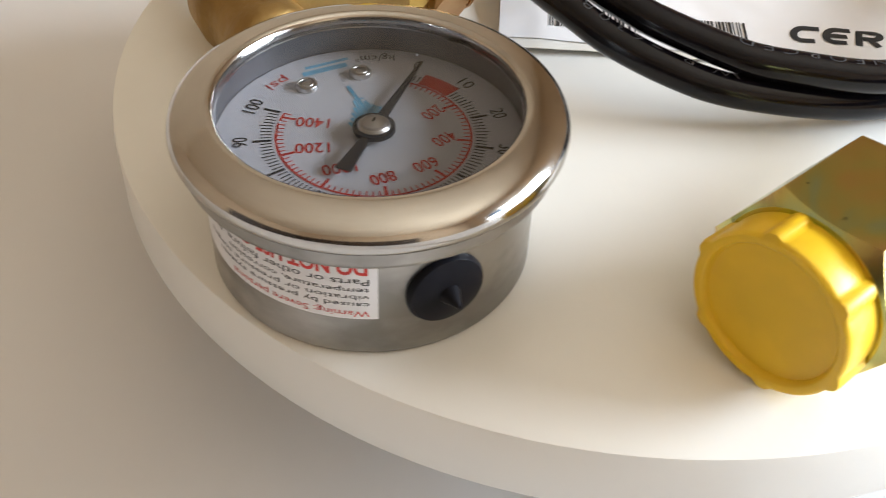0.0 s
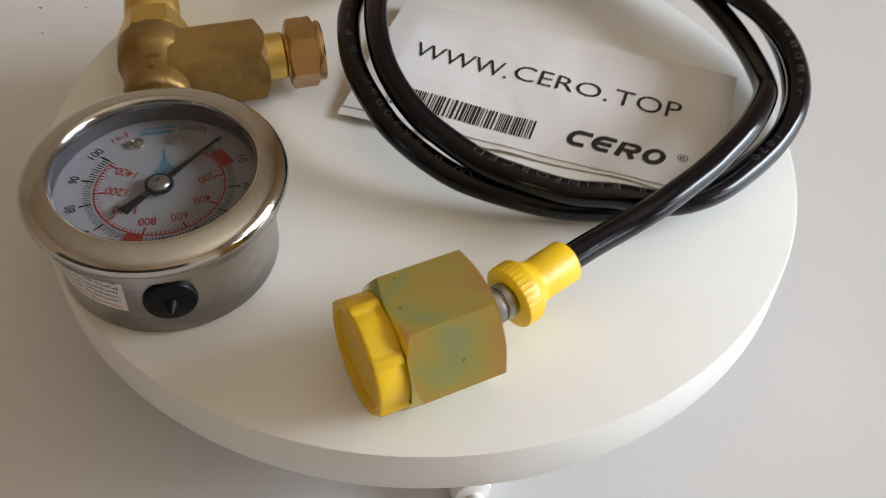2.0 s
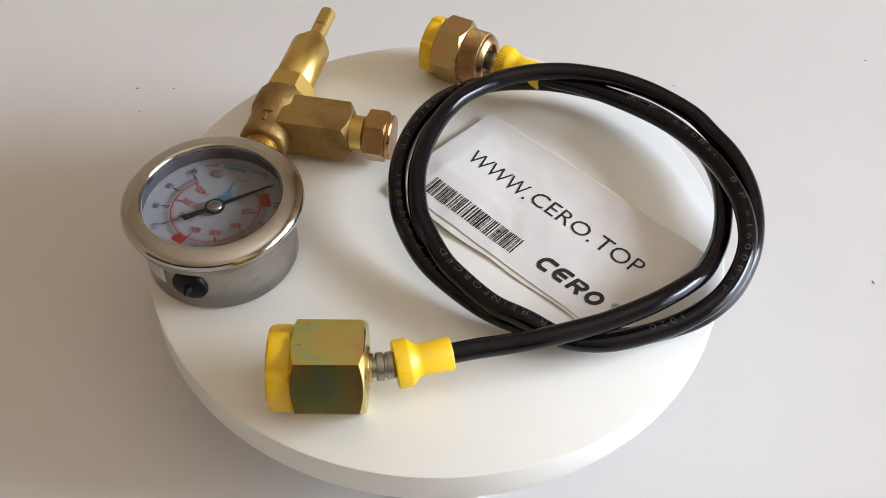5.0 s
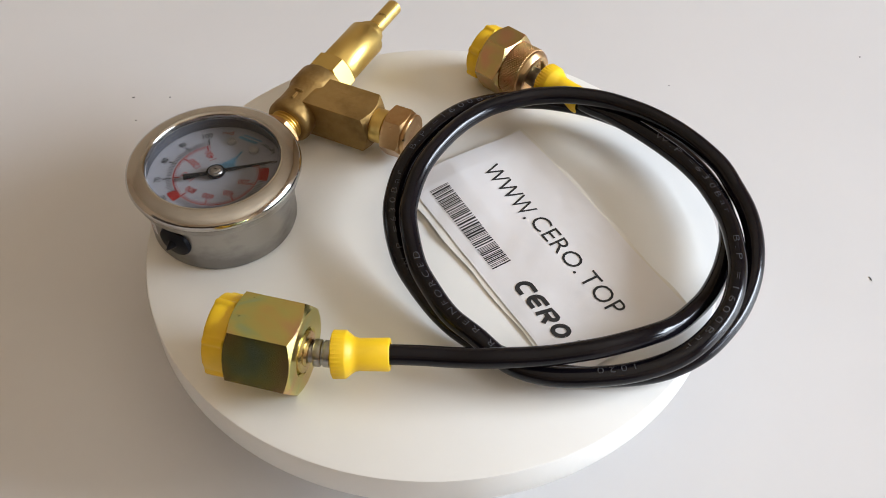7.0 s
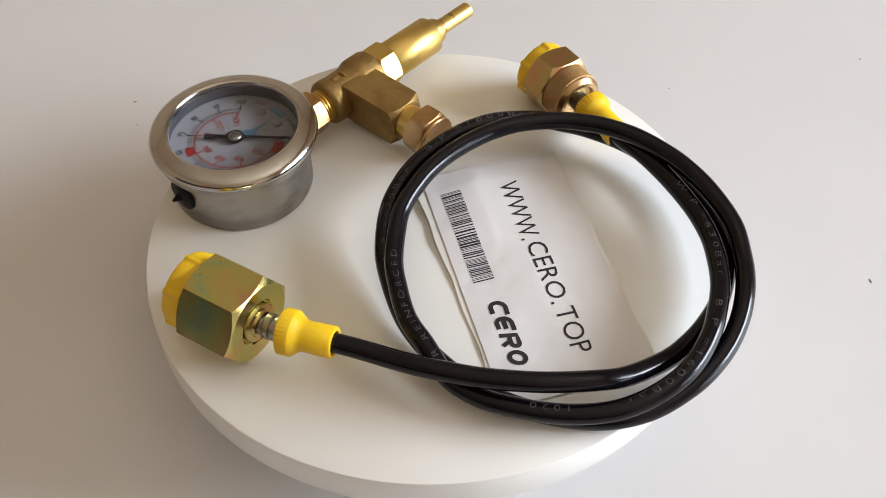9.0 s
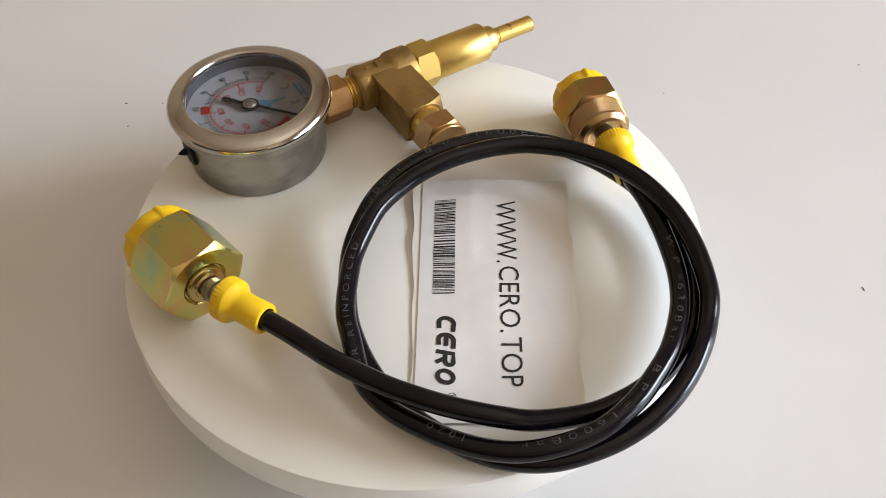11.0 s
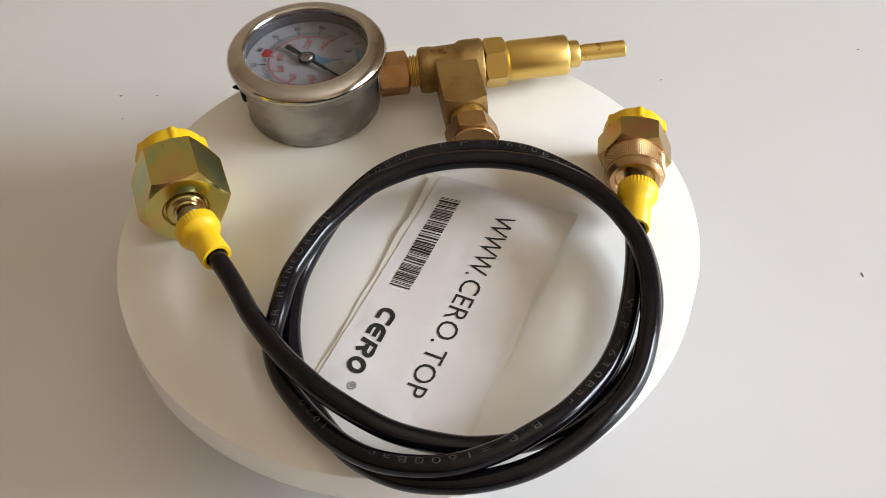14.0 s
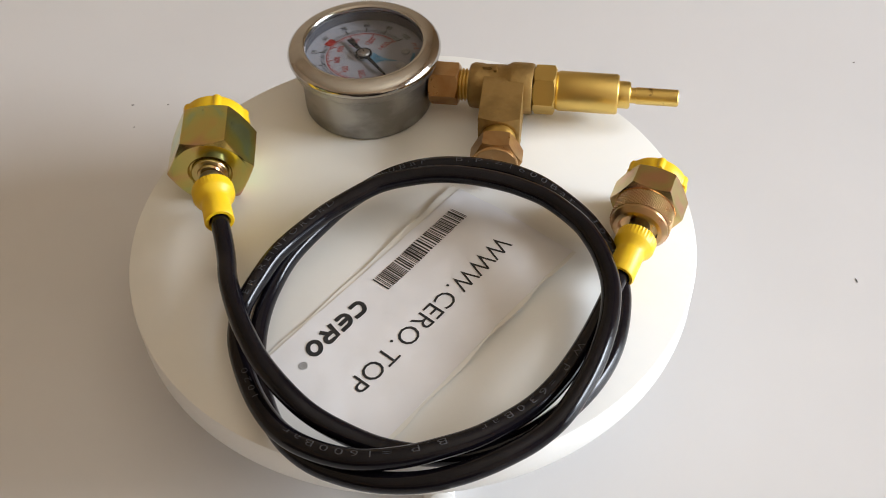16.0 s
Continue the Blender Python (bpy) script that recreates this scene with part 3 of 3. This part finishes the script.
body = part("valve_body", moved(turned([(0, 5.6), (0.1, 7.6), (0.6, 8.4), (1.6, 8.8), (4.5, 8.8), (6.0, 8.5), (14.5, 8.7), (16.0, 9.6), (17.0, 9.9), (24.0, 9.9), (24.9, 9.4), (25.2, 7.0)], 56), vx(41.0)), BRASS, gauge, "tarnished cast brass tee body")
part("branch", moved(hex_body(15.4, 29.6, sides=4, chamfer0=0), vx(54.8) @ Matrix.Rotation(radians(-87.5), 4, "Z")), BRASS, body, "square cast brass branch with turned corners", 28)
part("casting_mark", moved(block(-1.9 * MM, 1.9 * MM, -0.6 * MM, 0.6 * MM, -0.6 * MM, 0.8 * MM, 0.35 * MM), vx(48.0, 8.5)), BRASS, body)
part("casting_mark", moved(block(-0.7 * MM, 0.7 * MM, -1.9 * MM, 1.9 * MM, -0.6 * MM, 0.7 * MM, 0.35 * MM), vx(51.4, 8.6)), BRASS, body)
part("collar", moved(hex_body(16.6, 8.6), vx(66.1)), BRASS_BRIGHT, gauge, "bright brass hex collar", 28)
part("barrel", moved(turned([(0, 7.0), (1.0, 7.4), (1.4, 7.7), (23.2, 7.7), (24.0, 7.1), (24.0, 5.2), (27.8, 5.2), (28.5, 4.7), (28.5, 3.4)], 56), vx(74.5)), BRASS_BRIGHT, gauge, "bright turned brass barrel")
part("spindle", moved(turned([(0, 3.0), (2.2, 3.0), (2.3, 3.25), (17.8, 3.25), (18.3, 2.8)], 36), vx(102.8)), BRASS_BRIGHT, gauge, "bright brass spindle tip")
B = vx(54.8) @ Matrix.Rotation(radians(-87.5), 4, "Z")
part("branch_neck", moved(turned([(0, 6.4), (5.5, 6.4), (6.2, 5.6), (7.0, 5.6)], 40), B @ Matrix.Translation((28.6 * MM, 0, 0))), BRASS_BRIGHT, gauge, "bright brass neck")
outlet = part("outlet_nut", moved(hex_body(16.6, 8.0), B @ Matrix.Translation((35.2 * MM, 0, 0))), BRONZE, gauge, "rosy brass hex outlet nut", 28)
part("outlet_plug", moved(turned([(0, 7.7), (1.0, 7.8), (1.1, 8.15), (1.9, 8.15), (2.3, 7.8), (2.35, 1.0)], 56), B @ Matrix.Translation((42.6 * MM, 0, 0))), BRONZE, outlet)


# ---- hose ----
HC = Vector((23 * MM, 36 * MM, 0))
HOSE_R = 3.2
COIL = [
    (133, 57.2, 13.2), (118, 53.9, 13.8), (102, 53.3, 14.0), (90, 54.1, 14.1), (80, 55.0, 14.3), (66, 57.0, 14.9), (54, 59.1, 15.3), (43, 61.9, 15.1),
    (31, 64.5, 14.0), (19, 65.5, 12.6), (8, 65.1, 10.8), (-5, 63.1, 9.2), (-20, 61.7, 8.8), (-30, 61.2, 8.8), (-40, 59.6, 9.4), (-52, 55.7, 11.4),
    (-64, 53.9, 11.6), (-78, 51.6, 12.4), (-90, 50.8, 13.3), (-107, 50.2, 15.8), (-115, 50.0, 16.9), (-124, 49.6, 17.7), (-133, 49.5, 18.6), (-142, 49.5, 19.2), (-151, 49.9, 19.5), (-160, 51.0, 19.4), (-169, 52.6, 19.1),
    (-180, 54.5, 18.9), (-194, 56.4, 18.5), (-204, 57.0, 18.7), (-212, 57.5, 18.8), (-222, 58.2, 18.6), (-232, 58.4, 18.5), (-243, 58.8, 18.6), (-256, 60.2, 17.8),
    (-270, 62.8, 16.0), (-280, 63.9, 14.1), (-290, 64.9, 13.7), (-300, 65.9, 12.4), (-310, 66.6, 10.6), (-320, 66.8, 9.0), (-330, 66.6, 7.6), (-342, 65.9, 5.7),
    (-355, 63.6, 4.6), (-370, 59.4, 3.6), (-385, 56.6, 3.6), (-400, 54.5, 3.9), (-415, 53.2, 4.5), (-430, 52.8, 5.6), (-450, 53.4, 7.4), (-462, 54.6, 9.6), (-475, 55.9, 12.6), (-485, 56.2, 14.9),
    (-494, 56.6, 16.0), (-503, 57.0, 16.6), (-512, 57.6, 17.1), (-521, 58.6, 17.2), (-530, 59.4, 17.0), (-538, 60.4, 15.6), (-548, 62.2, 13.2), (-555, 63.1, 11.3), (-565, 63.6, 9.6), (-580, 63.0, 8.2), (-600, 61.2, 7.9),
    (-620, 60.0, 8.8), (-640, 59.5, 9.2), (-655, 58.5, 8.8), (-668, 57.0, 8.2), (-680, 56.0, 8.4), (-690, 55.6, 9.5), (-704, 56.1, 12.5), (-715, 56.6, 15.5),
    (-730, 57.1, 16.9), (-743, 58.2, 16.4), (-751, 59.7, 15.9), (-760, 62.3, 15.6), (-767, 65.1, 15.0), (-774, 68.3, 14.0), (-780, 72.6, 13.9),
]
coil = [HC + Vector((r * MM * math.cos(radians(a)), r * MM * math.sin(radians(a)), z * MM)) for a, r, z in COIL]
BIG_DIR = Vector((math.cos(radians(53.2)), math.sin(radians(53.2)), 0))
BIG = Vector((44.0, -59.7, 13.7)) * MM + BIG_DIR * 1.2 * MM        # hose end of the large nut
BOOT_A, BOOT_B = Vector((48.4, -51.5, 13.3)) * MM, Vector((55.5, -35.4, 13.9)) * MM
SMALL_DIR = Vector((math.cos(radians(27)), math.sin(radians(27)), 0))
SMALL = Vector((-52.0, 60.3, 11.3)) * MM + SMALL_DIR * 2.2 * MM + Vector((1.4, 0.3, 0)) * MM      # hose end of the small nut
SB_A, SB_B = Vector((-45.8, 64.2, 11.8)) * MM, Vector((-28.6, 71.6, 11.6)) * MM
path = smooth_path([SB_A, SB_B] + coil + [BOOT_B, BOOT_A], 1.6 * MM)
hose = thing("charging_hose", pose(0, 0, 0), "coiled black high-pressure hose with plated nuts and yellow caps", "hose")
tube_ob = part("hose_tube", tube(path, HOSE_R * MM, 24), HOSE_BLACK, hose, "glossy black hose with faint grey print")


TURNED = []
for p in path:
    a = math.degrees(math.atan2(p.y - HC.y, p.x - HC.x))
    while TURNED and a - TURNED[-1] > 180:
        a -= 360
    while TURNED and a - TURNED[-1] < -180:
        a += 360
    TURNED.append(a)
FRAMES = path_frames(path)


def hose_print(words, a0, a1, phi, size=2.0):
    """Prints words on the hose between two winding angles; phi: degrees round the tube, 90 on top, 0 outside."""
    i0 = min(range(len(path)), key=lambda i: abs(TURNED[i] - a0))
    i1 = min(range(len(path)), key=lambda i: abs(TURNED[i] - a1))
    bm = cut_fine(text_bmesh(" ".join(words), 0, 1, -size / 2, size / 2, heavy=-0.01), 0.05)
    for v in bm.verts:
        k = i0 + v.co.x * (i1 - i0)
        i = min(int(k), len(path) - 2)
        f = k - i
        centre = path[i].lerp(path[i + 1], f)
        s, u = FRAMES[i][1].lerp(FRAMES[i + 1][1], f), FRAMES[i][2].lerp(FRAMES[i + 1][2], f)
        t = radians(phi) - v.co.y / HOSE_R
        v.co = centre + (HOSE_R + 0.04) * MM * (math.cos(t) * s + math.sin(t) * u)
    part("hose_lettering", bm, INK_GREY, tube_ob, "faint grey lettering", 0)


for words, a0, a1, phi in (("W.P =630Bar", 113, 66, 92), ("B.P =1600Bar", 55, 11, 92), ("1020", -4, -15, 90), ("ER REINFORCED", -43, -92, 92),
                           ("W.P =630Bar", -450, -490, 95), ("B.P.=1600Bar", -502, -545, 92), ("1020", -554, -566, 80)):
    hose_print(words, a0, a1, phi)


def axis_frame(origin, toward, roll=0.0):
    """A frame at origin whose x looks along toward, z as upright as can be."""
    x = toward.normalized()
    y = Vector((0, 0, 1)).cross(x).normalized()
    z = x.cross(y)
    m = Matrix((x, y, z)).transposed().to_4x4()
    return Matrix.Translation(origin) @ m @ Matrix.Rotation(radians(roll), 4, "X")


def ribbed_cap(r, depth, lugs, skirt, roll=0.0):
    """A plastic cap from x=0 to -depth with lugs on its side and a sunk face."""
    per = 24
    segs = lugs * per
    rows = []
    prof = [(skirt, r - 0.4, 0), (0, r - 0.2, 0), (-0.3, r, 0.9), (-depth + 0.9, r, 1), (-depth + 0.3, r - 0.1, 0.9), (-depth, r - 0.45, 0.0), (-depth, r - 1.4, 0), (-depth + 0.2, r - 1.7, 0), (-depth + 1.2, r - 2.0, 0), (-depth + 1.3, r - 2.4, 0), (-depth + 1.3, 0.2, 0)]
    for x, rr, lug in prof:
        row = []
        for i in range(segs):
            k = min(i % per, per - i % per)
            bumped = lug * (0.8 if k <= 1 else (0.4 if k == 2 else 0))
            a = 2 * math.pi * i / segs + radians(roll)
            row.append((x * MM, (rr + bumped) * MM * math.sin(a), (rr + bumped) * MM * math.cos(a)))
        rows.append(row)
    return rings(rows)


def boot(r0, r1, length, flare):
    """A moulded sleeve: a ridged round head that narrows to the hose."""
    segs = 72
    rows = []
    for x, r, ridge in ((1.5, 3.0, 0), (0.3, 3.7, 0), (0, r0 - 0.5, 0), (0.4, r0, 1), (flare, r0, 1), (flare + 0.5, r0 - 0.15, 0), (flare + 1.8, r1 + 1.0, 0), (flare + 2.8, r1 + 0.3, 0), (flare + 4.2, r1, 0), (length - 0.5, r1 + 0.15, 0), (length, r1 - 0.2, 0), (length, 3.75, 0), (length - 2, 3.35, 0)):
        rows.append([(x * MM, (r + 0.25 * ridge * (i % 2)) * MM * math.sin(2 * math.pi * i / segs), (r + 0.25 * ridge * (i % 2)) * MM * math.cos(2 * math.pi * i / segs)) for i in range(segs)])
    return rings(rows)


def knurl(r, x0, x1, segs=176, rows_n=25):
    """A diamond-knurled band."""
    def ridge(k):
        return abs(k % 4 - 2) / 2

    def ring(x, heights):
        return [(x * MM, (r + h) * MM * math.sin(2 * math.pi * i / segs), (r + h) * MM * math.cos(2 * math.pi * i / segs)) for i, h in enumerate(heights)]

    out = [ring(x0, [-0.4] * segs)]
    for j in range(rows_n):
        out.append(ring(x0 + 0.25 + (x1 - x0 - 0.5) * j / (rows_n - 1), [0.42 * min(ridge(i + j), ridge(i - j)) for i in range(segs)]))
    out.append(ring(x1, [-0.4] * segs))
    return rings(out)


# large end
M = axis_frame(BIG, BIG_DIR)
nut = part("large_nut", moved(hex_body(27.3, 21.6, 7.4, depth=1.6, segs=384), M @ Matrix.Rotation(radians(2), 4, "X") @ Matrix.Translation((-21.6 * MM, 0, 0))), ZINC_GREEN, hose, "large yellow-chromate plated hex nut", 28)
part("washer", moved(turned([(-2.0, 6.7), (0.2, 6.7), (0.7, 6.4), (0.8, 4.6), (1.6, 4.3), (1.7, 3.2)], 48), M), ZINC_PINK, nut, "rosy plated inner ring")
part("nut_cap", moved(ribbed_cap(12.6, 7.0, 6, 1.5, 12), M @ Matrix.Translation((-21.6 * MM, 0, 0))), YELLOW, nut, "yellow plastic protective cap")
G = axis_frame(BIG, BOOT_A - BIG)
part("ferrule", moved(turned([(-1.5, 3.2), (2.0, 3.2), (2.1, 2.9), (2.5, 2.9), (2.6, 4.1), (2.9, 4.3), (4.6, 4.3), (4.9, 4.0), (5.0, 3.6), (5.5, 3.6), (5.6, 4.0), (5.9, 4.2), (7.4, 4.2), (7.7, 3.9), (11, 3.5)], 40), G), STEEL, hose, "crimped steel ferrule")
part("boot", moved(boot(7.2, 5.0, (BOOT_B - BOOT_A).length / MM, 4.2), axis_frame(BOOT_A, BOOT_B - BOOT_A)), YELLOW, hose, "yellow plastic sleeve")
# small end
M = axis_frame(SMALL, -SMALL_DIR)
snut = part("small_nut", moved(hex_body(22.4, 11.0), M @ Matrix.Rotation(radians(4), 4, "X") @ Matrix.Translation((9.8 * MM, 0, 0))), ZINC_PINK, hose, "rosy plated hex nut with a knurled band", 28)
part("knurled_band", moved(knurl(10.1, 2.4, 9.9), M), ROSY, snut, "rosy diamond-knurled band", 0)
part("end_ring", moved(turned([(3.0, 3.0), (2.0, 6.4), (0.4, 6.6), (0, 6.9), (0, 8.4), (0.5, 9.0), (1.6, 9.9), (2.5, 10.0)], 64), M), ROSY, snut, smooth=25)
part("nut_cap", moved(ribbed_cap(10.9, 5.2, 6, 1.5, 5), axis_frame(SMALL - SMALL_DIR * 20.8 * MM, SMALL_DIR)), YELLOW, snut, "yellow plastic protective cap")
part("ferrule", moved(turned([(-6, 3.4), (3, 3.9), (8, 3.9)], 40), axis_frame(SMALL, SB_B - SB_A)), STEEL, hose, "crimped steel ferrule")
part("boot", moved(boot(6.6, 4.8, (SB_B - SB_A).length / MM, 4.2), axis_frame(SB_A, SB_B - SB_A)), YELLOW, hose, "yellow plastic sleeve")

# ---- power cable of the turntable ----
cable = tagged(new("power_cable"), "white power cable with a plug, lying on the table", "cable")
cable.matrix_basis = pose(0.058, -0.010, TABLE_Z)
part("plug", moved(turned([(0, 3.4), (0.5, 4.2), (26, 5.2), (27.5, 4.6), (28, 2.6)], 32), pose(0, 0, 0.0053)), PLATE_WHITE, cable)
wire = smooth_path([(0.026, 0, 0.0045), (0.06, 0.002, 0.0024), (0.13, -0.012, 0.0024), (0.20, -0.10, 0.0024), (0.21, -0.40, 0.0024)], 0.008)
part("wire", tube(wire, 0.0022, 14), PLATE_WHITE, cable)

# ---- dust on the table ----
SPECKS = [(-156, -106.5, 1.6, 0.9), (-152, -90, 0.9, 0.8), (-139.5, -106.3, 0.8, 0.8), (-102, 138, 0.9, 0.7), (27.5, 170.7, 0.6, 2.4), (-99, 235, 1.2, 0.8)]
for x, y, a, b in SPECKS:
    ob = part("speck", lathe([(1.0, 0.0), (0.8, 0.12), (0.2, 0.16)], 10), SPECK, table)
    ob.matrix_basis = Matrix.Translation((x * MM, y * MM, TABLE_Z - FLOOR_Z + 0.0001)) @ Matrix.Diagonal((b * 0.5, a * 0.5, 1, 1))


def motions():
    for ob, base in SPUN:
        walk(ob, [(t, Matrix.Rotation(radians(-SPIN * (t - 8.0)), 4, "Z") @ base) for t in SPIN_ROWS])


motions()
